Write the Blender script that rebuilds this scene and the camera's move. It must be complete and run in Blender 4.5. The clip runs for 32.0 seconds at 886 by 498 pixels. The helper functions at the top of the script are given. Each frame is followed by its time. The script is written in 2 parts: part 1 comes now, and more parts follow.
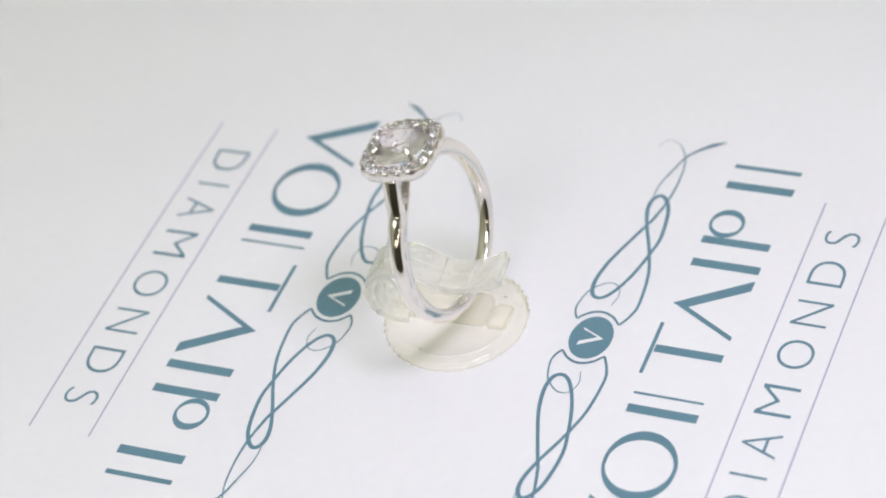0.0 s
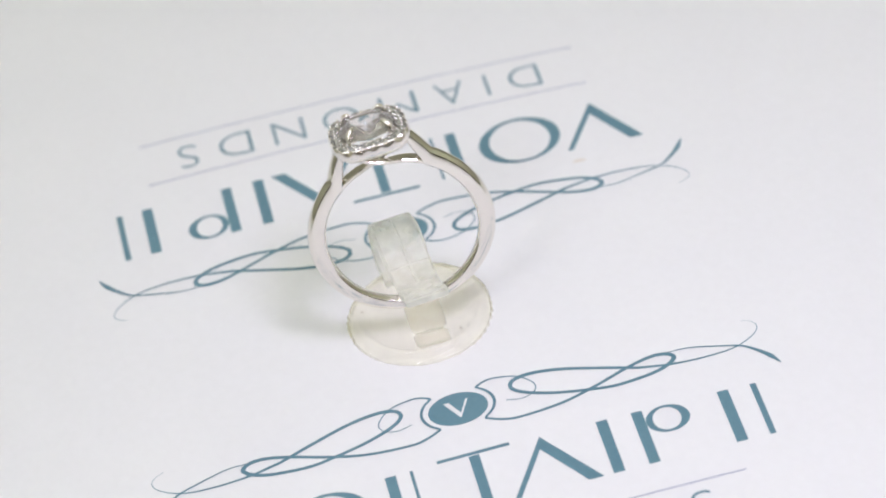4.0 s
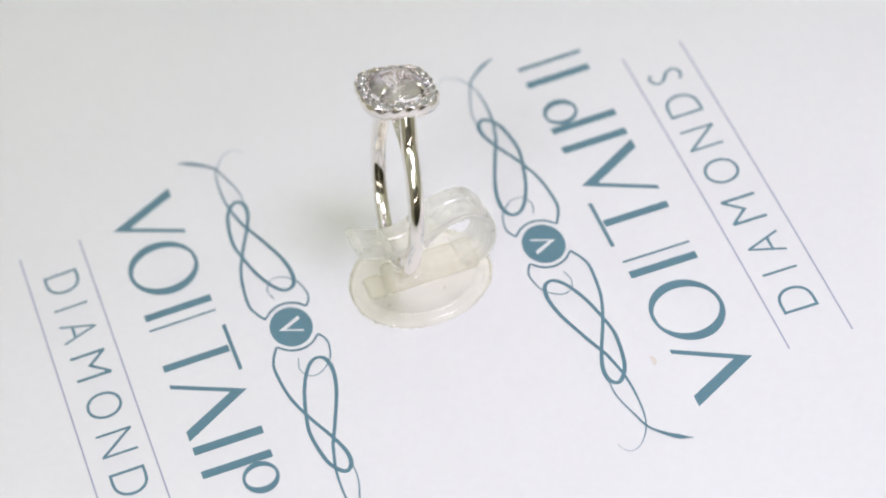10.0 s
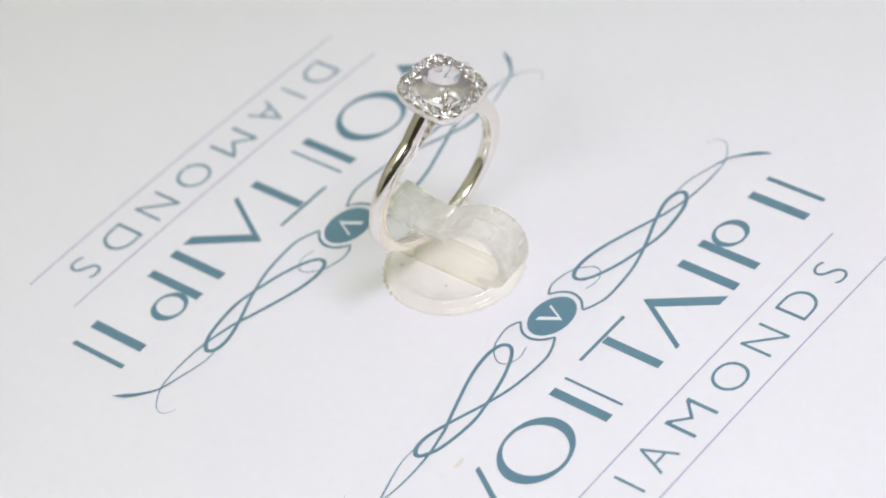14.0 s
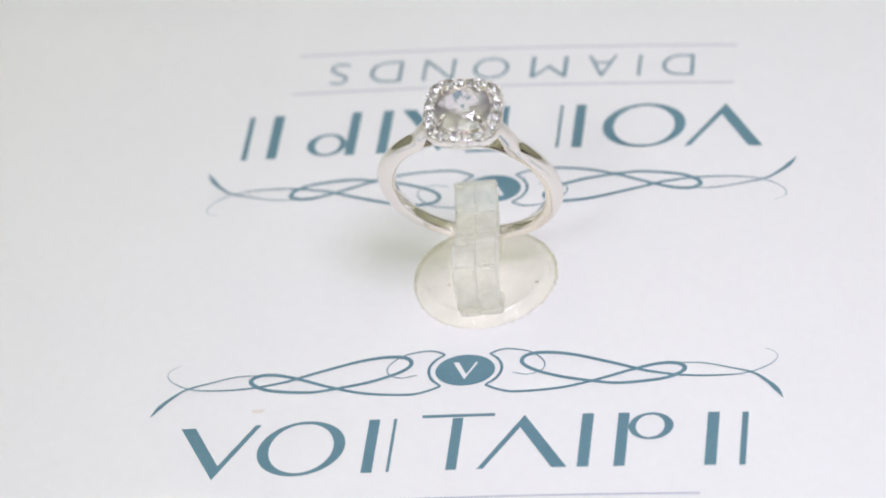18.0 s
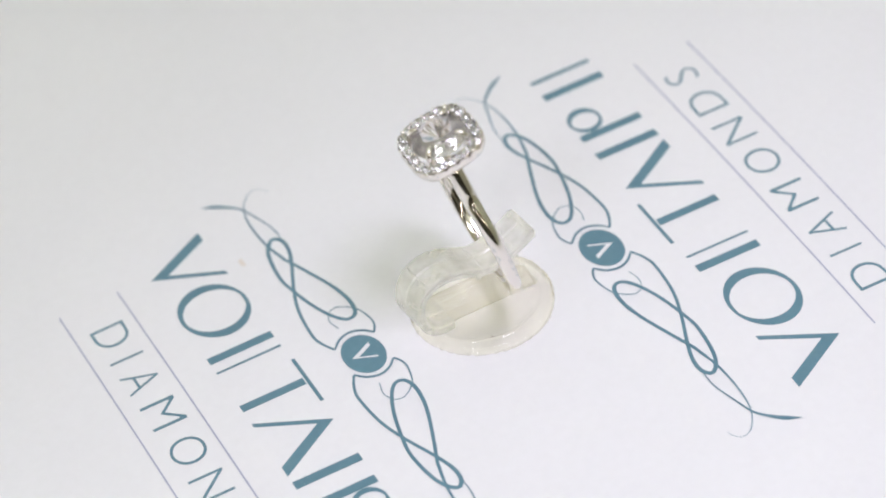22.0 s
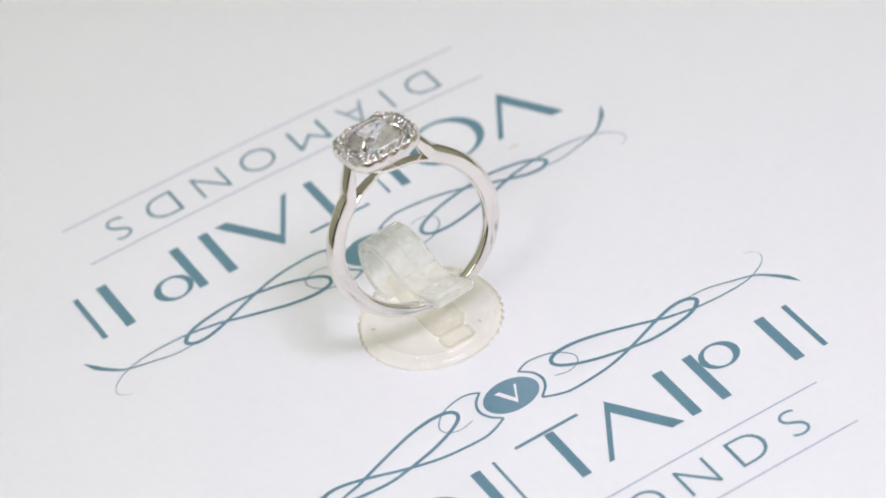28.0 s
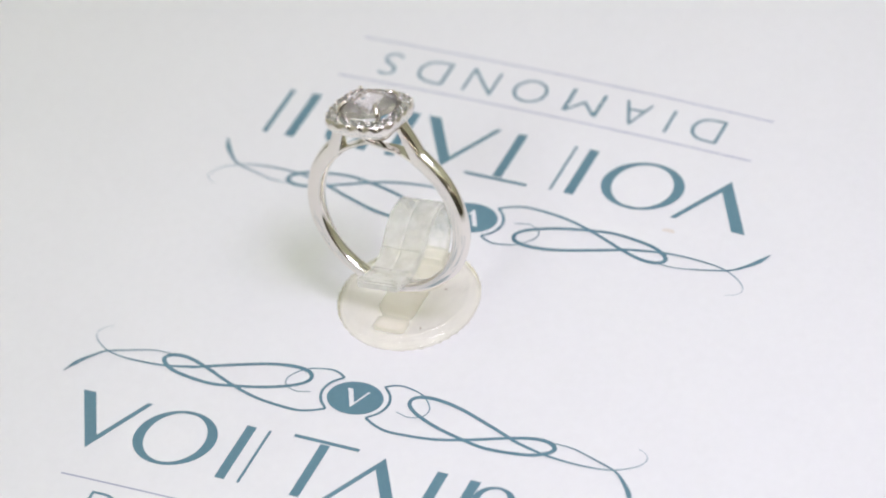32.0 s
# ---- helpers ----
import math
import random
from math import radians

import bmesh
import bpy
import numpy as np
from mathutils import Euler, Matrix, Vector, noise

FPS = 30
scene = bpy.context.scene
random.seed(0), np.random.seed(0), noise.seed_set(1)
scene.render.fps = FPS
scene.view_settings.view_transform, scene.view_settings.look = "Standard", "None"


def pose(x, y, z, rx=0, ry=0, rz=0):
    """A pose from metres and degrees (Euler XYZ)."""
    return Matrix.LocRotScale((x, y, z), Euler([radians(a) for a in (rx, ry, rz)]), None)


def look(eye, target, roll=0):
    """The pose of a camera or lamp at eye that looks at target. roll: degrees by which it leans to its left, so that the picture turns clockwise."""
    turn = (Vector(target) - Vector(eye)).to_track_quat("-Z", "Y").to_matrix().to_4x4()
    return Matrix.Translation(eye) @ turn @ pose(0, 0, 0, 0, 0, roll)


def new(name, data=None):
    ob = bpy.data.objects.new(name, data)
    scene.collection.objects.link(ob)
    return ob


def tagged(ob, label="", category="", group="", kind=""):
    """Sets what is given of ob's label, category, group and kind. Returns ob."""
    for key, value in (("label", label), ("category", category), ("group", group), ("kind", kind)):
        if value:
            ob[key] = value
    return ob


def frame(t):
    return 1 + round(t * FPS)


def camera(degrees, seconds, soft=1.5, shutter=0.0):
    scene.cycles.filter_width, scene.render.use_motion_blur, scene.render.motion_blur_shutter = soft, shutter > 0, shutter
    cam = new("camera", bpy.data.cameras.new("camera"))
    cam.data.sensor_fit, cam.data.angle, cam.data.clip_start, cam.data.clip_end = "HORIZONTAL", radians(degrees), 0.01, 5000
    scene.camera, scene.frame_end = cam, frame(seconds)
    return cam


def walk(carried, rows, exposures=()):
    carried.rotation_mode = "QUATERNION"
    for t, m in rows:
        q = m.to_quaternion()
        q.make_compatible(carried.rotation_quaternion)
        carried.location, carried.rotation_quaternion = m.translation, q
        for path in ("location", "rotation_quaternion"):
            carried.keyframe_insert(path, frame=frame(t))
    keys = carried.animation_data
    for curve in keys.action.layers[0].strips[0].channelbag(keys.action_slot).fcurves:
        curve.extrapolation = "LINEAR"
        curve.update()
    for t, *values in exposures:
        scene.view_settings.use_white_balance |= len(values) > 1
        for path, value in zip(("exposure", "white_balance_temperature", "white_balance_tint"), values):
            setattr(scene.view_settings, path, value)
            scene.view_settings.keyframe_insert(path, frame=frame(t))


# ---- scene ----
# One close-up of a ring in a clear clip on a printed sheet that turns on a table.
# Lengths inside the mesh code are millimetres; MM brings them to metres.
MM = 0.001
TURN_START, TURN_RATE = -6.976, -14.2150   # degrees, degrees per second

cam = camera(15.3275, 32.0, soft=1.9)
EYE = Vector((0.0, -0.28418, 0.25974))
VIEW = look(EYE, EYE + Vector((0.000712, 0.748329, -0.663328)) * 0.385, -11.04)
walk(cam, [(0.0, VIEW), (32.0, VIEW)])
cam.data.dof.use_dof = True
cam.data.dof.focus_distance = 0.372
cam.data.dof.aperture_fstop = 22.0

# ---------------------------------------------------------------- light
world = bpy.data.worlds.new("room_dark")
world.use_nodes = True
world.node_tree.nodes["Background"].inputs[0].default_value = (0.5, 0.52, 0.46, 1)
world.node_tree.nodes["Background"].inputs[1].default_value = 0.05
scene.world = world
scene.view_settings.exposure = 0.0


def area_lamp(name, eye, target, size, watts, colour, size_y=None):
    data = bpy.data.lights.new(name, "AREA")
    data.energy, data.color, data.size = watts, colour, size
    if size_y:
        data.shape, data.size_y = "RECTANGLE", size_y
    ob = new(name, data)
    ob.matrix_world = look(eye, target)
    return ob


area_lamp("key_lamp", (0.074, -0.082, 0.236), (0.0, 0.0, 0.01), 0.08, 0.375, (0.755, 0.692, 0.965))
area_lamp("side_lamp", (-0.125, -0.21, 0.28), (0.0, 0.0, 0.01), 0.08, 0.22, (0.9, 0.9, 1.0))
area_lamp("ceiling_lamp", (0.0, -0.2, 2.2), (0.0, -0.2, 0.0), 1.6, 5.5, (0.80, 0.90, 0.85), 1.6)
# unseen lamps, added to brighten the walls that metal and stones mirror
for fill_at, fill_to in (((1.2, 0.1, 2.0), (2.0, 0.1, 1.9)), ((-1.2, 0.1, 2.0), (-2.0, 0.1, 1.9)), ((0.0, 1.2, 2.0), (0.0, 2.0, 1.9)), ((0.0, -1.2, 2.0), (0.0, -2.0, 1.9))):
    area_lamp("wall_fill", fill_at, fill_to, 0.12 if fill_at[0] else 3.0, 9.0, (0.81, 0.965, 0.86), 3.0 if fill_at[0] else 0.12)


# ---------------------------------------------------------------- materials
def material(name):
    m = bpy.data.materials.new(name)
    m.use_nodes = True
    return m, m.node_tree.nodes, m.node_tree.links, m.node_tree.nodes["Principled BSDF"]


def surface(name, low, high, scale, rough=0.5, metal=0.0, bump=0.0, bump_scale=None, rough_spread=0.0, detail=4.0):
    """A painted or natural surface: two tones by noise, a finer relief."""
    m, nodes, links, bsdf = material(name)
    where = nodes.new("ShaderNodeTexCoord")
    tone = nodes.new("ShaderNodeTexNoise")
    tone.inputs["Scale"].default_value, tone.inputs["Detail"].default_value = scale, detail
    links.new(where.outputs["Object"], tone.inputs["Vector"])
    ramp = nodes.new("ShaderNodeMix")
    ramp.data_type = "RGBA"
    ramp.inputs[6].default_value, ramp.inputs[7].default_value = (*low, 1), (*high, 1)
    links.new(tone.outputs["Fac"], ramp.inputs[0])
    links.new(ramp.outputs[2], bsdf.inputs["Base Color"])
    bsdf.inputs["Metallic"].default_value = metal
    bsdf.inputs["Roughness"].default_value = rough
    if rough_spread:
        spread = nodes.new("ShaderNodeMapRange")
        spread.inputs[3].default_value, spread.inputs[4].default_value = rough - rough_spread, rough + rough_spread
        links.new(tone.outputs["Fac"], spread.inputs[0])
        links.new(spread.outputs[0], bsdf.inputs["Roughness"])
    if bump:
        fine = nodes.new("ShaderNodeTexNoise")
        fine.inputs["Scale"].default_value, fine.inputs["Detail"].default_value = bump_scale or scale * 6, 6.0
        links.new(where.outputs["Object"], fine.inputs["Vector"])
        relief = nodes.new("ShaderNodeBump")
        relief.inputs["Strength"].default_value, relief.inputs["Distance"].default_value = bump, 0.0001
        links.new(fine.outputs["Fac"], relief.inputs["Height"])
        links.new(relief.outputs["Normal"], bsdf.inputs["Normal"])
    return m


def gem(name, colour, ior, rough, clarity):
    m, nodes, links, bsdf = material(name)
    bsdf.inputs["Base Color"].default_value = (*colour, 1)
    bsdf.inputs["Transmission Weight"].default_value = clarity
    bsdf.inputs["Roughness"].default_value = rough
    bsdf.inputs["IOR"].default_value = ior
    return m


def clear_plastic(name, tint, milk, milkiness, bending, through_share, uneven):
    """Moulded clear plastic: mostly see-through, a little milky, glossy where it turns away."""
    m, nodes, links, bsdf = material(name)
    out = nodes["Material Output"]
    nodes.remove(bsdf)
    where = nodes.new("ShaderNodeTexCoord")
    flow = nodes.new("ShaderNodeTexNoise")
    flow.inputs["Scale"].default_value, flow.inputs["Detail"].default_value = 420.0, 3.0
    links.new(where.outputs["Object"], flow.inputs["Vector"])
    relief = nodes.new("ShaderNodeBump")
    relief.inputs["Strength"].default_value, relief.inputs["Distance"].default_value = uneven, 0.0003
    links.new(flow.outputs["Fac"], relief.inputs["Height"])
    see = nodes.new("ShaderNodeBsdfTransparent")
    see.inputs[0].default_value = (*tint, 1)
    bend = nodes.new("ShaderNodeBsdfGlass")
    bend.inputs[0].default_value = (*tint, 1)
    bend.inputs["IOR"].default_value, bend.inputs["Roughness"].default_value = 1.45, 0.04
    links.new(relief.outputs[0], bend.inputs["Normal"])
    haze = nodes.new("ShaderNodeBsdfDiffuse")
    haze.inputs[0].default_value = (*milk, 1)
    glow = nodes.new("ShaderNodeBsdfTranslucent")
    glow.inputs[0].default_value = (*milk, 1)
    cloudy = nodes.new("ShaderNodeMixShader")
    cloudy.inputs[0].default_value = through_share
    links.new(haze.outputs[0], cloudy.inputs[1])
    links.new(glow.outputs[0], cloudy.inputs[2])
    both = nodes.new("ShaderNodeMixShader")
    both.inputs[0].default_value = bending
    links.new(see.outputs[0], both.inputs[1])
    links.new(bend.outputs[0], both.inputs[2])
    cloud = nodes.new("ShaderNodeMapRange")
    cloud.inputs[3].default_value, cloud.inputs[4].default_value = milkiness * 0.5, milkiness * 1.5
    links.new(flow.outputs["Fac"], cloud.inputs[0])
    body = nodes.new("ShaderNodeMixShader")
    links.new(cloud.outputs[0], body.inputs[0])
    links.new(both.outputs[0], body.inputs[1])
    links.new(cloudy.outputs[0], body.inputs[2])
    gloss = nodes.new("ShaderNodeBsdfGlossy")
    gloss.inputs["Roughness"].default_value = 0.06
    links.new(relief.outputs[0], gloss.inputs["Normal"])
    turned = nodes.new("ShaderNodeLayerWeight")
    turned.inputs["Blend"].default_value = 0.3
    links.new(relief.outputs[0], turned.inputs["Normal"])
    steep = nodes.new("ShaderNodeMath")
    steep.operation = "POWER"
    steep.inputs[1].default_value = 3.0
    links.new(turned.outputs["Facing"], steep.inputs[0])
    edge = nodes.new("ShaderNodeMapRange")
    edge.inputs[3].default_value, edge.inputs[4].default_value = 0.05, 0.7
    links.new(steep.outputs[0], edge.inputs[0])
    top = nodes.new("ShaderNodeMixShader")
    links.new(edge.outputs[0], top.inputs[0])
    links.new(body.outputs[0], top.inputs[1])
    links.new(gloss.outputs[0], top.inputs[2])
    links.new(top.outputs[0], out.inputs["Surface"])
    return m


def glowing(name, colour, strength):
    m, nodes, links, bsdf = material(name)
    bsdf.inputs["Emission Color"].default_value = (*colour, 1)
    bsdf.inputs["Emission Strength"].default_value = strength
    return m


PAPER = surface("white_paper", (0.80, 0.80, 0.80), (0.84, 0.84, 0.845), 900.0, 0.55, bump=0.02, bump_scale=2500.0)
INK = surface("teal_ink", (0.095, 0.215, 0.275), (0.126, 0.257, 0.322), 1500.0, 0.28, bump=0.1, bump_scale=3000.0)
INK.node_tree.nodes["Principled BSDF"].inputs["IOR"].default_value = 1.65
RULE_INK = surface("grey_blue_ink", (0.36, 0.38, 0.49), (0.44, 0.46, 0.56), 900.0, 0.45)
STAIN = surface("tan_stain", (0.74, 0.68, 0.60), (0.80, 0.76, 0.72), 1200.0, 0.6)
GOLD = surface("polished_white_gold", (0.845, 0.805, 0.755), (0.895, 0.855, 0.805), 120.0, 0.09, 1.0, rough_spread=0.03)
GOLD_SOFT = surface("softly_polished_white_gold", (0.865, 0.825, 0.775), (0.915, 0.875, 0.825), 300.0, 0.22, 1.0, rough_spread=0.06)
STONE = gem("pale_pink_stone", (1.0, 0.96, 0.97), 1.7, 0.0, 0.92)
DIAMOND = gem("clear_diamond", (1.0, 1.0, 0.985), 2.1, 0.0, 0.94)
PLASTIC = clear_plastic("cream_tinted_plastic", (0.945, 0.94, 0.85), (0.80, 0.78, 0.65), 0.24, 0.5, 0.5, 0.6)
PLASTIC_CLIP = clear_plastic("clear_moulded_plastic", (0.978, 0.978, 0.95), (0.94, 0.94, 0.89), 0.3, 0.28, 0.45, 0.15)
DIRT = surface("brown_dirt", (0.16, 0.13, 0.10), (0.3, 0.25, 0.2), 2000.0, 0.8)
PLASTIC_PLATE = clear_plastic("clear_plate_plastic", (0.985, 0.98, 0.945), (0.88, 0.86, 0.79), 0.17, 0.25, 0.5, 1.0)
WALL = surface("olive_wall_paint", (0.62, 0.585, 0.49), (0.68, 0.645, 0.54), 3.0, 0.7)
WOOD = surface("dark_floor_wood", (0.07, 0.045, 0.03), (0.12, 0.08, 0.05), 8.0, 0.5)
BACKDROP_DARK = surface("dark_brown_backdrop", (0.045, 0.035, 0.025), (0.075, 0.06, 0.042), 3.0, 0.6)
CEILING = surface("off_white_ceiling", (0.78, 0.78, 0.74), (0.83, 0.83, 0.79), 4.0, 0.8)
TABLE = surface("white_table_laminate", (0.70, 0.70, 0.69), (0.76, 0.76, 0.75), 20.0, 0.4)
COOL_GLOW = glowing("cool_lamp_glow", (0.97, 0.99, 0.93), 60.0)
WARM_GLOW = glowing("warm_lamp_glow", (1.0, 0.88, 0.72), 22.0)


# ---------------------------------------------------------------- mesh helpers
def mesh_of(name, bm, mat, smooth=False):
    bm.normal_update()
    data = bpy.data.meshes.new(name)
    for f in bm.faces:
        f.smooth = smooth
    bm.to_mesh(data)
    bm.free()
    data.materials.append(mat)
    return data


def part(name, bm, mat, parent, label="", smooth=False):
    ob = new(name, bm if isinstance(bm, bpy.types.Mesh) else mesh_of(name, bm, mat, smooth))
    ob.parent = parent
    return tagged(ob, label)


def box(bm, x0, x1, y0, y1, z0, z1, unit=MM):
    v = [bm.verts.new((x * unit, y * unit, z * unit)) for z in (z0, z1) for x, y in ((x0, y0), (x1, y0), (x1, y1), (x0, y1))]
    for f in ((3, 2, 1, 0), (4, 5, 6, 7), (0, 1, 5, 4), (1, 2, 6, 5), (2, 3, 7, 6), (3, 0, 4, 7)):
        bm.faces.new([v[i] for i in f])


def loft(bm, rings, closed_path=False, caps=True):
    """Joins rings of equally many points (millimetres) into a skin."""
    rows = [[bm.verts.new(Vector(q) * MM) for q in r] for r in rings]
    n = len(rows[0])
    pairs = list(zip(rows, rows[1:])) + ([(rows[-1], rows[0])] if closed_path else [])
    for a, b in pairs:
        for i in range(n):
            bm.faces.new((a[i], a[(i + 1) % n], b[(i + 1) % n], b[i]))
    if caps and not closed_path:
        bm.faces.new(rows[0][::-1])
        bm.faces.new(rows[-1])
    bmesh.ops.recalc_face_normals(bm, faces=bm.faces)


def spline(points, steps=8):
    """A smooth line through the given points."""
    pts = [np.array(p, float) for p in points]
    pts = [2 * pts[0] - pts[1], *pts, 2 * pts[-1] - pts[-2]]
    out = []
    for a, b, c, d in zip(pts, pts[1:], pts[2:], pts[3:]):
        for k in range(steps):
            s = k / steps
            out.append(0.5 * (2 * b + (c - a) * s + (2 * a - 5 * b + 4 * c - d) * s * s + (3 * b - a - 3 * c + d) * s ** 3))
    out.append(pts[-2])
    return out


def rod(bm, points, radii, sides=8):
    """A round rod along points in space."""
    rings = []
    pts = [Vector(p) for p in points]
    for i, p in enumerate(pts):
        d = (pts[min(i + 1, len(pts) - 1)] - pts[max(i - 1, 0)]).normalized()
        u = d.orthogonal().normalized() if i == 0 else (u - d * u.dot(d)).normalized()
        v = d.cross(u)
        rings.append([p + radii[i] * (math.cos(2 * math.pi * k / sides) * u + math.sin(2 * math.pi * k / sides) * v) for k in range(sides)])
    loft(bm, rings)


# ---------------------------------------------------------------- the room
def room():
    for name, dims, mat in (
        ("floor", (-2.0, 2.0, -2.0, 2.0, -0.80, -0.76), WOOD),
        ("ceiling", (-2.0, 2.0, -2.0, 2.0, 2.24, 2.30), CEILING),
        ("wall_north", (-2.0, 2.0, 2.0, 2.1, -0.76, 2.24), WALL),
        ("wall_south", (-2.0, 2.0, -2.1, -2.0, -0.76, 2.24), WALL),
        # unseen dark backdrop, added so that the band mirrors a dark stripe
        ("dark_backdrop_south", (-1.99, 1.99, -1.997, -1.97, -0.755, 1.8), BACKDROP_DARK),
        ("wall_east", (2.0, 2.1, -2.0, 2.0, -0.76, 2.24), WALL),
        ("wall_west", (-2.1, -2.0, -2.0, 2.0, -0.76, 2.24), WALL),
        ("table_top", (-0.6, 0.6, -0.4, 0.5, -0.035, -0.0062), TABLE),
    ):
        bm = bmesh.new()
        box(bm, *dims, unit=1.0)
        tagged(new(name, mesh_of(name, bm, mat)), kind="structure")
    for x, y in ((-0.58, -0.38), (0.58, -0.38), (-0.58, 0.48), (0.58, 0.48)):
        bm = bmesh.new()
        box(bm, x - 0.02, x + 0.02, y - 0.02, y + 0.02, -0.76, -0.035, unit=1.0)
        tagged(new("table_leg", mesh_of("table_leg", bm, TABLE)), kind="structure")


room()


def wall_lamps():
    """Small warm lamps along the dark backdrop, which the polished metal mirrors as bright points."""
    for k in range(15):
        bm = bmesh.new()
        bmesh.ops.create_uvsphere(bm, u_segments=16, v_segments=10, radius=0.03)
        ob = new("wall_lamp", mesh_of("wall_lamp", bm, WARM_GLOW, True))
        ob.matrix_world = pose(-1.5 + 0.214 * k, -1.94, 1.05)
        tagged(ob, "small round warm lamp fixed to the dark backdrop", "lamp", "wall lamps")


wall_lamps()


def downlights():
    """Small bright spots under the ceiling, which sparkle in the stones."""
    bm = bmesh.new()
    bmesh.ops.create_uvsphere(bm, u_segments=16, v_segments=8, radius=0.022)
    bulb = mesh_of("bulb", bm, COOL_GLOW, True)
    bm = bmesh.new()
    rod(bm, [(0, 0, 10), (0, 0, 80)], [4, 4], 8)
    stem = mesh_of("stem", bm, GOLD, True)
    for k in range(18):
        lamp = tagged(new("downlight"), "small round bright downlight hung from the ceiling", "lamp", "downlights")
        part("bulb", bulb, None, lamp)
        part("stem", stem, None, lamp)
        lamp.matrix_world = pose(-1.5 + 0.6 * (k % 6), -1.5 + 1.1 * (k // 6) + 0.15 * (k % 2), 2.16)


downlights()

# ---------------------------------------------------------------- the printed sheet
SHEET_LEAN = 68.95        # the way the print reads on the sheet, degrees
CREST_ONE, CREST_TWO = (16.17, -9.65), (-13.06, 1.53)


def lift(x, y):
    """Height of the gently arched sheet, in millimetres."""
    def arch(v):
        a = min(abs(v), 50.0)
        return -0.000722 * a * a - 0.0722 * 30.0 * (1 - math.exp(-(abs(v) - a) / 30.0))
    return 0.683 - 0.0105 * x - 0.0052 * y - 0.0000428 * x * x + 0.0000538 * x * y + arch(y)


EX = Vector((math.cos(radians(SHEET_LEAN)), math.sin(radians(SHEET_LEAN))))
EY = Vector((-EX.y, EX.x))


def paper_sheet():
    bm = bmesh.new()
    mid = Vector((1.55, -4.05))
    nx, ny, wide, high = 70, 99, 210.0, 297.0
    top, low = [], []
    for j in range(ny + 1):
        for i in range(nx + 1):
            p = mid + EX * (i / nx - 0.5) * wide + EY * (j / ny - 0.5) * high
            z = lift(p.x, p.y)
            top.append(bm.verts.new((p.x * MM, p.y * MM, z * MM)))
            low.append(bm.verts.new((p.x * MM, p.y * MM, (z - 0.2) * MM)))
    at = lambda i, j: j * (nx + 1) + i
    for j in range(ny):
        for i in range(nx):
            q = [at(i, j), at(i + 1, j), at(i + 1, j + 1), at(i, j + 1)]
            bm.faces.new([top[k] for k in q])
            bm.faces.new([low[k] for k in q[::-1]])
    rim = [at(i, 0) for i in range(nx)] + [at(nx, j) for j in range(ny)] + [at(i, ny) for i in range(nx, 0, -1)] + [at(0, j) for j in range(ny, 0, -1)]
    for a, b in zip(rim, rim[1:] + rim[:1]):
        bm.faces.new((low[a], low[b], top[b], top[a]))
    ob = new("paper_sheet", mesh_of("paper_sheet", bm, PAPER, True))
    return tagged(ob, "white printed paper sheet with two teal crests lying slightly arched", "paper")


SHEET = paper_sheet()


def ink_part(name, polygons, crest, half_turn, mat, label="", height=0.03):
    """Flat ink on the sheet. polygons: lists of (x, y[, extra height]) in the print's own millimetres."""
    bm = bmesh.new()
    s = -1 if half_turn else 1
    for poly in polygons:
        vs = []
        for q in poly:
            p = Vector(crest) + s * (EX * q[0] + EY * q[1])
            vs.append(bm.verts.new((p.x * MM, p.y * MM, (lift(p.x, p.y) + height + (q[2] if len(q) > 2 else 0)) * MM)))
        bm.faces.new(vs)
    return part(name, bm, mat, SHEET, label)


def ribbon(points, wide, steps=9, rise=0.02):
    """Quads of a pen stroke along a smooth line; wide: widths at even steps along it."""
    line = spline(points, steps)
    n = len(line)
    edge = []
    for i, p in enumerate(line):
        d = line[min(i + 1, n - 1)] - line[max(i - 1, 0)]
        d = np.array((-d[1], d[0])) / max(np.hypot(*d), 1e-6)
        w = np.interp(i / (n - 1), np.linspace(0, 1, len(wide)), wide) / 2
        z = rise * i / (n - 1)
        edge.append(((*(p + d * w), z), (*(p - d * w), z)))
    return [(a[1], b[1], b[0], a[0]) for a, b in zip(edge, edge[1:])]


def flip(polys):
    return [[(-q[0], *q[1:]) for q in p[::-1]] for p in polys]


def oval(cx, cy, rx, ry, n=40, turn=0.0):
    c, s = math.cos(radians(turn)), math.sin(radians(turn))
    return [(cx + rx * math.cos(a) * c - ry * math.sin(a) * s, cy + rx * math.cos(a) * s + ry * math.sin(a) * c) for a in np.linspace(0, 2 * math.pi, n, endpoint=False)]


def oval_ring(outer, inner):
    return [(a, b, d, c) for a, b, c, d in zip(outer, outer[1:] + outer[:1], inner, inner[1:] + inner[:1])]


def bar(x0, x1, y0, y1):
    return [[(x0, y0), (x1, y0), (x1, y1), (x0, y1)]]


def chevron(tip, inner_tip, a, b, c, d):
    """Two strokes that meet in a point, a broad one and a fine one."""
    return [[a, b, inner_tip, tip], [tip, inner_tip, c, d]]


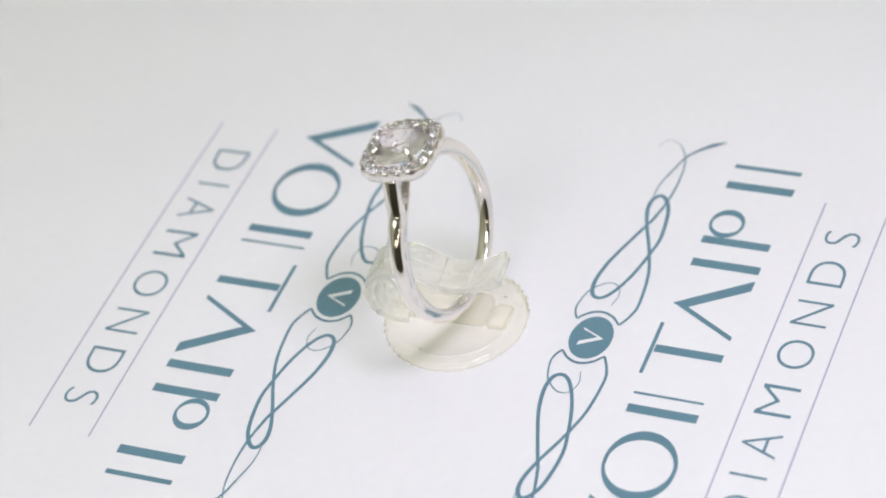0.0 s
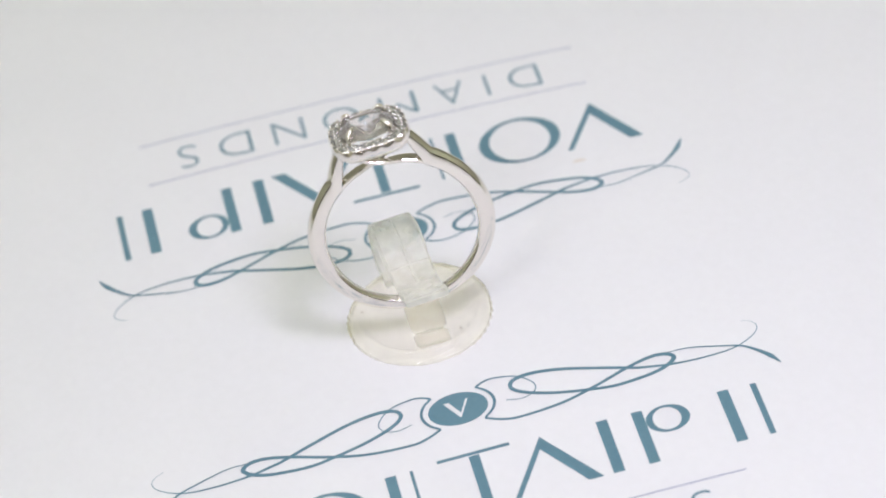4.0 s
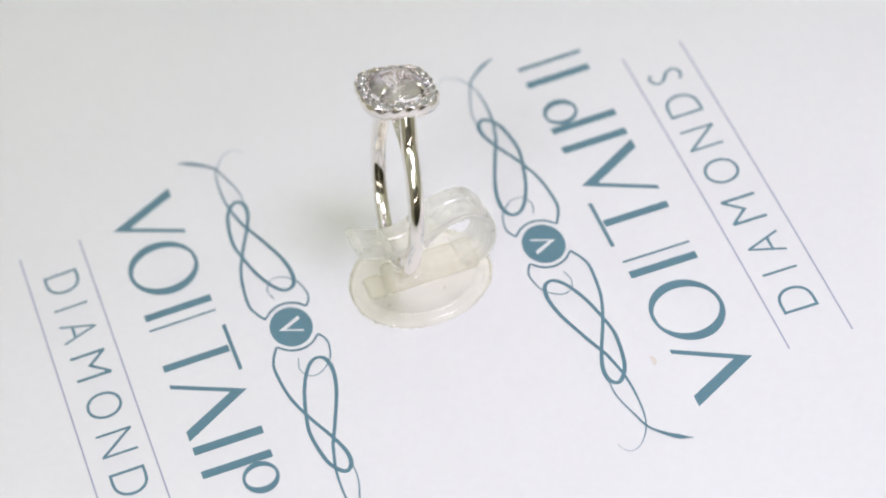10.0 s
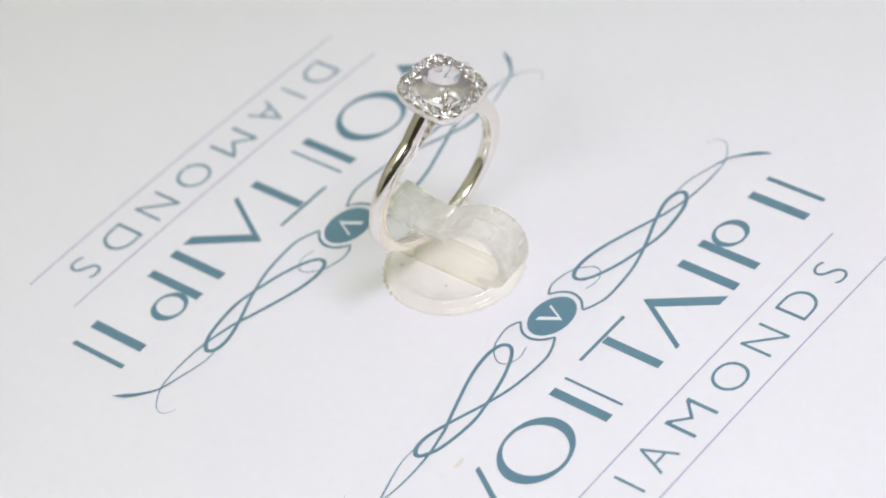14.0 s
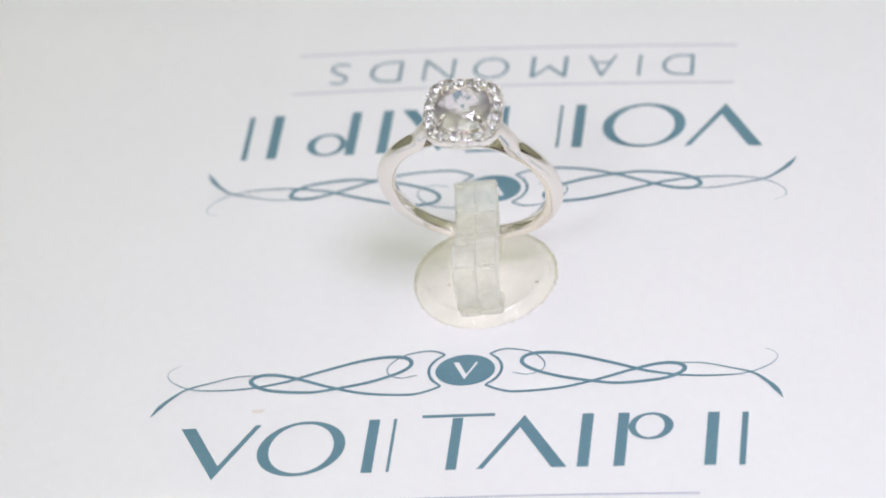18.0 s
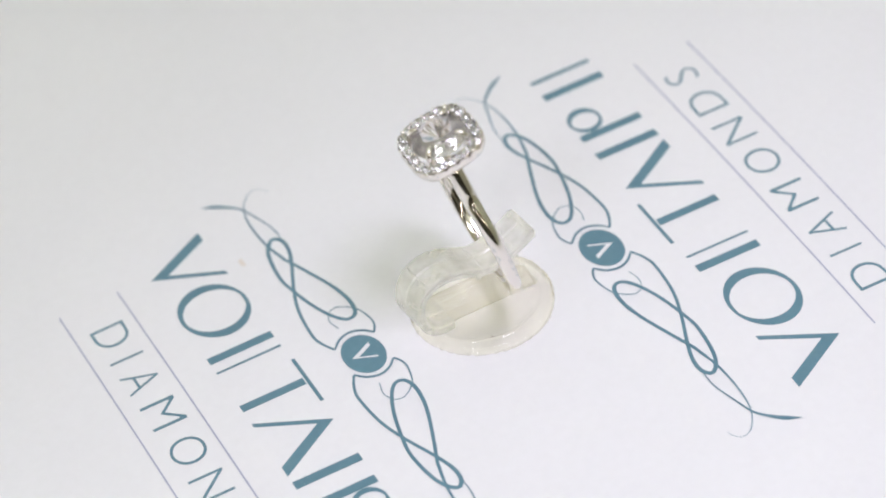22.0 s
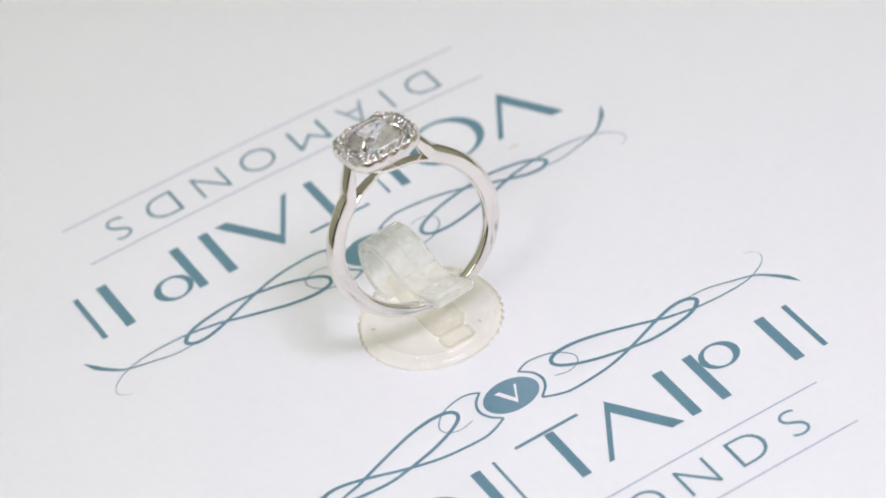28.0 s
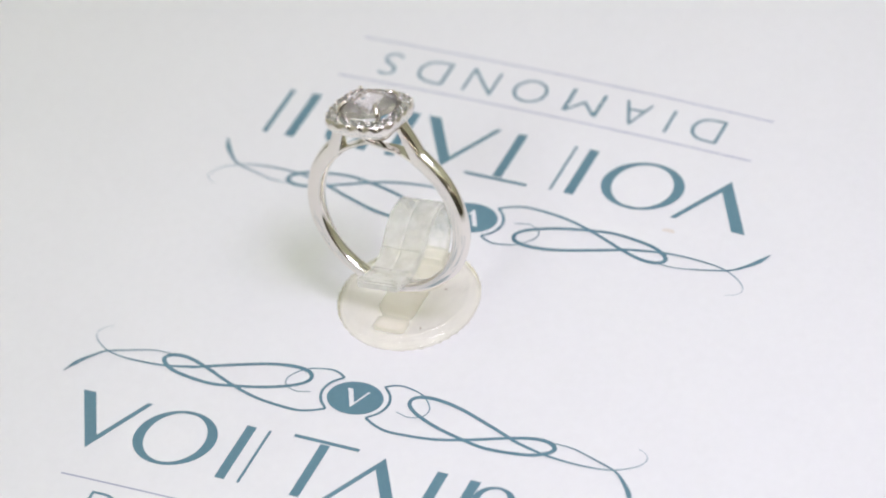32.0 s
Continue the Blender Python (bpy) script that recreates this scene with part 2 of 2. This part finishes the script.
LOOPS = [(2.58, -2.55), (4.3, -3.35), (6.35, -3.73), (11.16, -3.29), (15.25, -2.1), (19.32, -0.51), (22.16, 0.36), (24.1, 0.38), (25.1, -0.35), (24.4, -1.3), (22.32, -2.17),
         (18.19, -2.69), (15.28, -2.4), (11.0, -1.46), (7.8, -0.2), (6.45, 1.0), (6.9, 2.1), (9.01, 2.5), (12.32, 2.02), (16.65, 0.65), (20.63, -0.77)]
FADE = [(20.63, -0.77), (24.52, -1.52), (28.67, -1.66), (32.15, -1.22), (34.6, 0.1), (35.4, 1.4), (34.9, 2.3), (33.9, 2.75)]
CURL = [(2.61, 2.54), (3.7, 3.1), (5.01, 3.22), (7.4, 2.6), (9.0, 1.0), (8.85, -0.35), (7.3, -1.02), (5.5, -0.65)]
TAIL = [(24.2, 0.42), (26.97, 0.39), (30.2, -0.43), (32.79, -1.27), (34.4, -2.6), (35.5, -3.9), (36.3, -5.3)]
HOOK = [(2.61, 2.54), (3.75, 1.45), (4.22, 0.05), (3.75, -1.4), (2.58, -2.55)]


def crest(at, half_turn):
    half = (
        ("flourish", ribbon(LOOPS, [0.3, 0.34, 0.38, 0.42, 0.5, 0.55, 0.45, 0.4, 0.42, 0.48, 0.5, 0.42, 0.4], rise=0.03), INK),
        ("flourish_tip", ribbon(FADE, [0.4, 0.27, 0.18, 0.11, 0.07, 0.04], rise=0.01), INK),
        ("flourish_curl", ribbon(CURL, [0.28, 0.22, 0.16, 0.12, 0.1], rise=0.012), INK),
        ("flourish_leaf", ribbon(TAIL, [0.12, 0.16, 0.2, 0.26, 0.42, 0.62, 0.08], rise=0.02), INK),
        ("flourish_hook", ribbon(HOOK, [0.25, 0.32, 0.34, 0.32, 0.25], rise=0.004), INK),
    )
    for k, (name, polys, mat) in enumerate(half):
        for side in (polys, flip(polys)):
            ink_part(name, side, at, half_turn, mat, height=0.03 + 0.011 * k)
    # medallion with a white wedge mark
    seal = ink_part("medallion", [oval(0, -0.05, 3.45, 2.5, 48)], at, half_turn, INK, "teal oval medallion")
    mark = ink_part("wedge_mark", [[(-1.5, 1.2), (-0.85, 1.2), (0.2, -0.75), (0.05, -1.55)], [(0.05, -1.55), (0.2, -0.75), (1.1, 1.2), (1.4, 1.2)][::-1]], at, half_turn, PAPER, "white wedge mark", 0.05)
    mark.parent = seal
    # the large line of print, as plain shapes
    low, high = -15.72, -7.5
    shapes = (
        chevron((-27.35, low), (-26.95, low + 2.1), (-32.2, high), (-30.5, high), (-23.4, high), (-22.7, high)),
        oval_ring(oval(-17.55, -11.55, 5.1, 4.2, turn=8), oval(-17.55, -11.5, 3.75, 3.8, turn=-20)),
        bar(-10.15, -8.9, low, high) + bar(-7.3, -6.95, low, high),
        bar(-0.55, 0.65, low, high - 0.2) + bar(-4.1, 4.2, high - 0.05, high + 0.4),
        chevron((7.6, high), (7.25, high - 1.9), (13.0, low), (11.3, low), (3.65, low), (2.95, low)),
        bar(14.1, 15.4, low, high),
        bar(18.15, 19.4, low, high) + oval_ring(oval(21.9, -9.6, 2.5, 2.1, 32), oval(21.8, -9.6, 1.6, 1.75, 32)),
        bar(28.1, 29.4, low, high) + bar(31.9, 32.6, low, high),
    )
    for polys in shapes:
        ink_part("printed_shape", polys, at, half_turn, INK)
    for y in (-19.93, -27.55):
        xs = np.linspace(-28.1, 27.9, 15)
        ink_part("printed_rule", [[(a, y - 0.1), (b, y - 0.1), (b, y + 0.1), (a, y + 0.1)] for a, b in zip(xs, xs[1:])], at, half_turn, RULE_INK)
    for sign, x0, x1 in (("D", -22.97, -19.0), ("I", -16.33, -15.97), ("A", -13.25, -9.6), ("M", -7.05, -2.45), ("O", 0.35, 4.9), ("N", 7.3, 11.3), ("D", 14.05, 18.2), ("S", 21.0, 23.4)):
        polys = letter(sign, x0, x1, -25.62, -21.42)
        ink_part("printed_letter", polys, at, half_turn, INK)


def letter(sign, x0, x1, y0, y1):
    """The outline of one character of the built-in font, fitted into a box."""
    data = bpy.data.curves.new("letter", "FONT")
    data.body, data.resolution_u, data.offset = sign, 6, -0.018
    ob = new("letter", data)
    bpy.context.view_layer.update()
    me = ob.evaluated_get(bpy.context.evaluated_depsgraph_get()).to_mesh()
    pts = np.array([v.co[:2] for v in me.vertices])
    lo, hi = pts.min(0), pts.max(0)
    pts = (pts - lo) / np.maximum(hi - lo, 1e-6) * (x1 - x0, y1 - y0) + (x0, y0)
    polys = [[tuple(pts[i]) for i in f.vertices] for f in me.polygons]
    ob.to_mesh_clear()
    bpy.data.objects.remove(ob)
    return polys


crest(CREST_ONE, False)
crest(CREST_TWO, True)
# a faint tan smudge beside the second crest
ink_part("smudge", [[(-23.5 + (0.75 + 0.2 * math.sin(3 * a)) * math.cos(a), -5.3 + (0.38 + 0.1 * math.cos(2 * a)) * math.sin(a)) for a in np.linspace(0, 2 * math.pi, 18, endpoint=False)]],
         CREST_TWO, True, STAIN, "faint tan smudge", 0.02)

# ---------------------------------------------------------------- the clear clip stand
STAND_AT, STAND_TURN = (0.77, -4.60), -15.5


def stand():
    base = tagged(new("ring_stand"), "clear milky plastic ring clip on a round foot", "ring stand")
    rng = random.Random(4)
    # round foot with an uneven moulded rim
    bm = bmesh.new()
    n = 192
    flash = [0.05 * math.cos(2 * math.pi * i * 48 / n) * (1 + math.sin(4 * math.pi * i / n)) + 0.08 * math.sin(6 * math.pi * i / n) + rng.uniform(-0.06, 0.07) for i in range(n)]
    prof = ((8.15, 0.0, 0.4), (8.45, 0.1, 1.0), (8.48, 0.5, 1.0), (8.28, 0.6, 0.4), (7.85, 0.64, 0.1), (7.74, 0.8, 0.0), (7.7, 1.3, 0.0), (7.55, 1.5, 0.0), (7.2, 1.5, 0.0), (7.0, 1.36, 0.0), (6.85, 1.12, 0.0), (3.0, 1.08, 0.0))
    loft(bm, [[((r + k * flash[i]) * math.cos(2 * math.pi * i / n), (r + k * flash[i]) * math.sin(2 * math.pi * i / n), z) for i in range(n)] for r, z, k in prof], caps=False)
    bm.verts.ensure_lookup_table()
    bm.faces.new(bm.verts[-n:])
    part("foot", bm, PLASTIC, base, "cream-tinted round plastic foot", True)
    # the springy strip: along the foot, curled up at the back, forward through the ring
    line = spline([(-5.0, 1.8), (-6.6, 1.9), (-7.9, 2.5), (-8.7, 3.8), (-9.0, 5.4), (-8.6, 7.2), (-7.3, 8.55), (-5.3, 9.0), (-3.3, 8.6), (-1.5, 7.7), (0.2, 7.0), (2.0, 6.95), (3.8, 7.4), (5.4, 8.1), (6.8, 8.85)], 6)
    total = len(line) - 1
    rings = []
    for i, p in enumerate(line):
        d = line[min(i + 1, total)] - line[max(i - 1, 0)]
        d = d / np.hypot(*d)
        nrm = np.array((-d[1], d[0]))
        back = max(0.0, 1.0 - abs(i / total - 0.5) / 0.25)
        t, w, b, g = 0.62 + 0.05 * math.sin(1.9 * i) * back, 2.45 + 0.15 * back, 0.16, 0.14
        half = [(-w, -t + b), (-w + b, -t), (-0.22, -t), (0.0, -t + g), (0.22, -t), (w - b, -t), (w, -t + b)]
        rings.append([(p[0] + nrm[0] * v, u, p[1] + nrm[1] * v) for u, v in half + [(u, -v) for u, v in half[::-1]]])
    bm = bmesh.new()
    loft(bm, rings)
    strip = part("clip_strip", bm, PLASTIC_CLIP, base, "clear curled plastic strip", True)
    strip.data.set_sharp_from_angle(angle=radians(30))
    # a thick plate across the foot, set a little askew, with a lower tongue before it
    for name, dims in (("base_plate", (-6.9, 4.3, -1.75, 2.45, 1.0, 2.9)), ("plate_tongue", (4.25, 6.7, -1.7, 2.4, 1.0, 1.5))):
        bm = bmesh.new()
        box(bm, *dims)
        bmesh.ops.bevel(bm, geom=bm.edges[:], offset=0.34 * MM, segments=3, affect="EDGES")
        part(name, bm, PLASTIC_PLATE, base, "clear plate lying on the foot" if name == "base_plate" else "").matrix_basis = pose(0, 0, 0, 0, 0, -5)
    # raised moulded rims along both edges of the strip, and low steps across it
    for y in (-2.42, 2.42):
        bm = bmesh.new()
        keep = line[8:-4]
        rod(bm, [(p[0], y * (1 + 0.1 * max(0.0, 1.0 - abs((i + 8) / total - 0.5) / 0.25)), p[1]) for i, p in enumerate(keep)], [0.16] * len(keep), 6)
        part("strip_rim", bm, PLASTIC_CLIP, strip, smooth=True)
    for k in (36, 57, 70):
        p, d = line[k], line[k + 1] - line[k - 1]
        d = d / np.hypot(*d)
        bm = bmesh.new()
        rod(bm, [(p[0] - d[1] * 0.6, y, p[1] + d[0] * 0.6) for y in ((-2.3, -0.4) if k % 7 == 3 else (-2.3, 2.3))], [0.13] * 2, 6)
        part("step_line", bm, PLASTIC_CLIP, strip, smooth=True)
    # ridges that grip the band, and the thickened lip
    for name, a, z, hw, hh in (("grip_ridge", -0.9, 6.75, 0.35, 0.5), ("grip_ridge", 3.0, 6.6, 0.35, 0.5), ("lip", 6.6, 8.75, 0.5, 0.62)):
        bm = bmesh.new()
        box(bm, a - hw, a + hw, -2.5, 2.5, z - hh, z + hh)
        bmesh.ops.bevel(bm, geom=bm.edges[:], offset=0.2 * MM, segments=2, affect="EDGES")
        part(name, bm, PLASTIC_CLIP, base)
    # dark specks of dirt on the foot
    for x, y in ((-1.6, 4.1), (-2.5, -6.2), (5.2, 3.4)):
        bm = bmesh.new()
        bmesh.ops.create_icosphere(bm, subdivisions=1, radius=0.13 * MM)
        bmesh.ops.transform(bm, matrix=pose(x * MM, y * MM, 1.12 * MM, 0, 0, 40 * x) @ Matrix.Diagonal((2.0, 0.9, 0.6, 1)), verts=bm.verts)
        part("dirt_speck", bm, DIRT, base, smooth=True)
    for ob in bpy.data.objects:      # shadow casting switched off, so the plastic and paper below stay bright
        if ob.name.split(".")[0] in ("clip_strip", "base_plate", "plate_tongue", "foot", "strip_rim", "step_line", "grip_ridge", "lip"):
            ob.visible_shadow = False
    return base, pose(STAND_AT[0] * MM, STAND_AT[1] * MM, (lift(*STAND_AT) + 0.05) * MM, 0, 0, STAND_TURN)


STAND, STAND_POSE = stand()


# ---------------------------------------------------------------- the ring
def brilliant(radius, crown, pavilion, table=0.56, n=8, broken=False):
    """A round brilliant cut: table, kites, girdle, pavilion mains and culet; broken: with extra rows below."""
    pts = []
    for k in range(n):
        a = 2 * math.pi * k / n
        pts.append((radius * table * math.cos(a), radius * table * math.sin(a), crown))
        b = a + math.pi / n
        pts.append((radius * 0.80 * math.cos(b), radius * 0.80 * math.sin(b), crown * 0.55))
        pts.append((radius * 0.42 * math.cos(a), radius * 0.42 * math.sin(a), -pavilion * 0.61))
        if broken:
            for r, z, turn in ((0.72, 0.335, 0.5), (0.24, 0.82, 0.5), (0.57, 0.475, 0.0)):
                c = a + 2 * math.pi * turn / n
                pts.append((radius * r * math.cos(c), radius * r * math.sin(c), -pavilion * z))
    for k in range(2 * n):
        a = math.pi * k / n
        for z in (0.0, -0.03 * radius):
            pts.append((radius * math.cos(a), radius * math.sin(a), z))
    pts.append((0, 0, -pavilion))
    bm = bmesh.new()
    for p in pts:
        bm.verts.new(Vector(p) * MM)
    res = bmesh.ops.convex_hull(bm, input=bm.verts)
    bmesh.ops.delete(bm, geom=[e for e in res["geom_interior"] if isinstance(e, bmesh.types.BMVert)], context="VERTS")
    bmesh.ops.dissolve_limit(bm, angle_limit=radians(0.5), verts=bm.verts, edges=bm.edges)
    bmesh.ops.recalc_face_normals(bm, faces=bm.faces)
    return bm


HOLE = 8.66               # inner radius of the band
STONES = 20               # accent stones round the halo


def cushion(theta, half):
    """Outline of a rounded square."""
    c, s = abs(math.cos(theta)), abs(math.sin(theta))
    return half / (c ** 3.4 + s ** 3.4) ** (1 / 3.4)


def band_section(inner, outer, w):
    """Flat-sided section with a domed outer face and eased edges, between an inner and an outer point."""
    a, b = Vector((0, *inner)), Vector((0, *outer))
    t, up = (b - a).length, (b - a).normalized()
    e = t - 0.46
    half = [(0.3 * w, 0.01), (0.62 * w, 0.06), (w - 0.12, 0.14), (w - 0.03, 0.22), (w, 0.34), (w, e - 0.08), (w - 0.025, e + 0.01)]
    half += [(x * w, e + 0.46 * (1 - x * x)) for x in (0.92, 0.78, 0.6, 0.4, 0.2)]
    return [a + Vector((x, 0, 0)) + up * r for x, r in half + [(0.0, t)] + [(-x, r) for x, r in half[::-1]] + [(0.0, 0.0)]]


def strap(bm, points, wide, thick):
    """A flat bar with eased edges along points that lie across x; wide: widths at even steps along it."""
    rings = []
    last = len(points) - 1
    for i, p in enumerate(points):
        d = points[min(i + 1, last)] - points[max(i - 1, 0)]
        n = np.array((0.0, -d[2], d[1])) / np.hypot(d[1], d[2])
        w, t, b = np.interp(i / last, np.linspace(0, 1, len(wide)), wide) / 2, thick / 2, 0.08
        rings.append([p + np.array((u, 0, 0)) + n * v for u, v in ((w, -t + b), (w, t - b), (w - b, t), (-w + b, t), (-w, t - b), (-w, -t + b), (-w + b, -t), (w - b, -t))])
    loft(bm, rings)


def ring():
    base = tagged(new("ring"), "polished white gold halo ring with a pale pink stone held upright", "ring")
    # band: round below, thinner at the foot, with straight shoulders up to the head
    stations = []
    for k in range(91):
        phi = radians(34 + (360 - 68) * k / 90)
        s, c = math.sin(phi), math.cos(phi)
        t = 2.08 - 0.6 * max(0.0, -c) ** 1.5 + 0.14 * max(0.0, (c - 0.66) / 0.17) ** 1.5
        stations.append(((HOLE * s, HOLE * c), ((HOLE + t) * s, (HOLE + t) * c), 0.76 + 0.1 * max(0.0, c)))
    leg = [((4.6, 7.9), (5.82, 9.68), 0.87), ((4.3, 8.75), (5.53, 10.22), 0.88), ((3.98, 9.7), (5.24, 10.77), 0.89), ((3.68, 10.6), (4.84, 11.42), 0.9), ((3.3, 11.7), (4.36, 12.2), 0.9), ((3.0, 12.6), (3.9, 12.9), 0.9)]
    stations = leg[::-1] + stations + [((-a[0], a[1]), (-b[0], b[1]), w) for a, b, w in leg]
    bm = bmesh.new()
    loft(bm, [band_section(*st) for st in stations])
    part("shank", bm, GOLD, base, "polished flat-sided band with a domed outer face", True)
    # two arms that follow the finger hole, cross under the head and rise to its far side
    for k in (1, -1):
        bm = bmesh.new()
        strap(bm, spline([(x * k, y * k, z) for x, y, z in ((0.0, 5.6, 7.2), (0.0, 4.35, 8.02), (0.08, 2.9, 8.66), (0.3, 1.4, 9.02), (0.42, 0.0, 9.3), (0.42, -1.2, 9.85), (0.42, -2.2, 10.75), (0.42, -2.65, 11.8))], 5), [1.66, 1.66, 1.5, 0.95, 0.8, 0.8, 0.8], 0.42)
        part("arm", bm, GOLD, base, smooth=False)
    # the head sits a little higher and is turned a touch against the band
    head = Matrix.Translation(Vector((0.407, -0.459, 1.058)) * MM) @ Matrix(((0.9983, -0.0577, 0.0032), (0.0575, 0.9975, 0.0419), (-0.0056, -0.0417, 0.9992))).to_4x4()
    half = 4.55
    ths, total = np.linspace(0, 2 * math.pi, 721), [0.0]
    line = [np.array((math.cos(t), math.sin(t))) * cushion(t, half * 0.83) for t in ths]
    for a, b in zip(line, line[1:]):
        total.append(total[-1] + float(np.hypot(*(b - a))))
    share = lambda th: float(np.interp(th % (2 * math.pi), ths, total)) / total[-1] * STONES
    # halo: a plain tapered gallery below, scalloped round the stones above
    n = 180
    bm = bmesh.new()
    prof = ((0.63, 10.55, 0), (0.71, 10.6, 0), (0.84, 10.88, 0), (0.945, 11.35, 0), (0.985, 11.9, 0), (0.99, 12.3, 0.4), (0.985, 12.55, 1), (0.97, 12.68, 1), (0.945, 12.7, 1), (0.925, 12.55, 1), (0.9, 12.15, 0), (0.77, 12.1, 0), (0.745, 12.5, 0), (0.725, 12.62, 0), (0.708, 12.5, 0), (0.70, 11.6, 0), (0.65, 10.65, 0))
    loops = []
    for k, z, sc in prof:
        loop = []
        for i in range(n):
            th = 2 * math.pi * i / n
            r = k * cushion(th, half) * (1 - 0.028 * sc * (1 + math.cos(2 * math.pi * share(th))))
            loop.append((r * math.cos(th), r * math.sin(th), z))
        loops.append(loop)
    loft(bm, loops, closed_path=True)
    part("halo_plate", bm, GOLD_SOFT, base, "scalloped cushion-shaped halo", True).matrix_basis = head
    # accent stones round the halo, with their beads
    gem_mesh = mesh_of("accent_stone", brilliant(0.66, 0.22, 0.5), DIAMOND)
    bm = bmesh.new()
    bmesh.ops.create_icosphere(bm, subdivisions=2, radius=0.17 * MM)
    bead_mesh = mesh_of("bead", bm, GOLD, True)
    for k in range(STONES):
        for off, mesh, z in ((0.5, gem_mesh, 12.74), (0.0, bead_mesh, 12.8)):
            th = float(np.interp((k + off) / STONES * total[-1], total, ths))
            for scale_in in ((1.0,) if mesh is gem_mesh else (1.12, 0.88)):
                r = cushion(th, half * 0.83) * scale_in
                ob = part(mesh.name, mesh, None, base)
                ob.matrix_basis = head @ pose(r * math.cos(th) * MM, r * math.sin(th) * MM, z * MM, 0, 0, math.degrees(th) + 17 * k) @ pose(0, 0, 0, 7 * math.sin(2.3 * k), 7 * math.cos(3.1 * k), 0)
    # centre stone in four claws
    ob = part("centre_stone", brilliant(3.2, 1.0, 1.85, 0.58, broken=True), STONE, base, "pale pink round brilliant stone")
    ob.matrix_basis = head @ pose(0, 0, 13.05 * MM, 0, 0, 11)
    for a in (45, 135, 225, 315):
        c, s = math.cos(radians(a)), math.sin(radians(a))
        bm = bmesh.new()
        rod(bm, spline([(r * c, r * s, z) for r, z in ((2.5, 10.6), (3.1, 12.0), (3.36, 13.0), (3.28, 13.5), (2.9, 13.92), (2.3, 14.12))], 3), [0.36] * 8 + [0.35, 0.34, 0.33, 0.32, 0.31, 0.3, 0.27, 0.16], 8)
        part("claw", bm, GOLD, base, smooth=True).matrix_basis = head
    turn = Matrix(((0.88781, 0.39324, -0.23907), (-0.40857, 0.91258, -0.01620), (0.21180, 0.11207, 0.97087))).to_4x4()
    return base, Matrix.Translation((1.282 * MM, -4.913 * MM, 14.853 * MM)) @ turn


RING, RING_POSE = ring()


# ---------------------------------------------------------------- all that turns
def motions():
    times = [float(k) for k in range(33)]
    for thing, at in ((SHEET, Matrix.Identity(4)), (STAND, STAND_POSE), (RING, RING_POSE)):
        walk(thing, [(t, pose(0, 0, 0, 0, 0, TURN_START + TURN_RATE * t) @ at) for t in times])


motions()
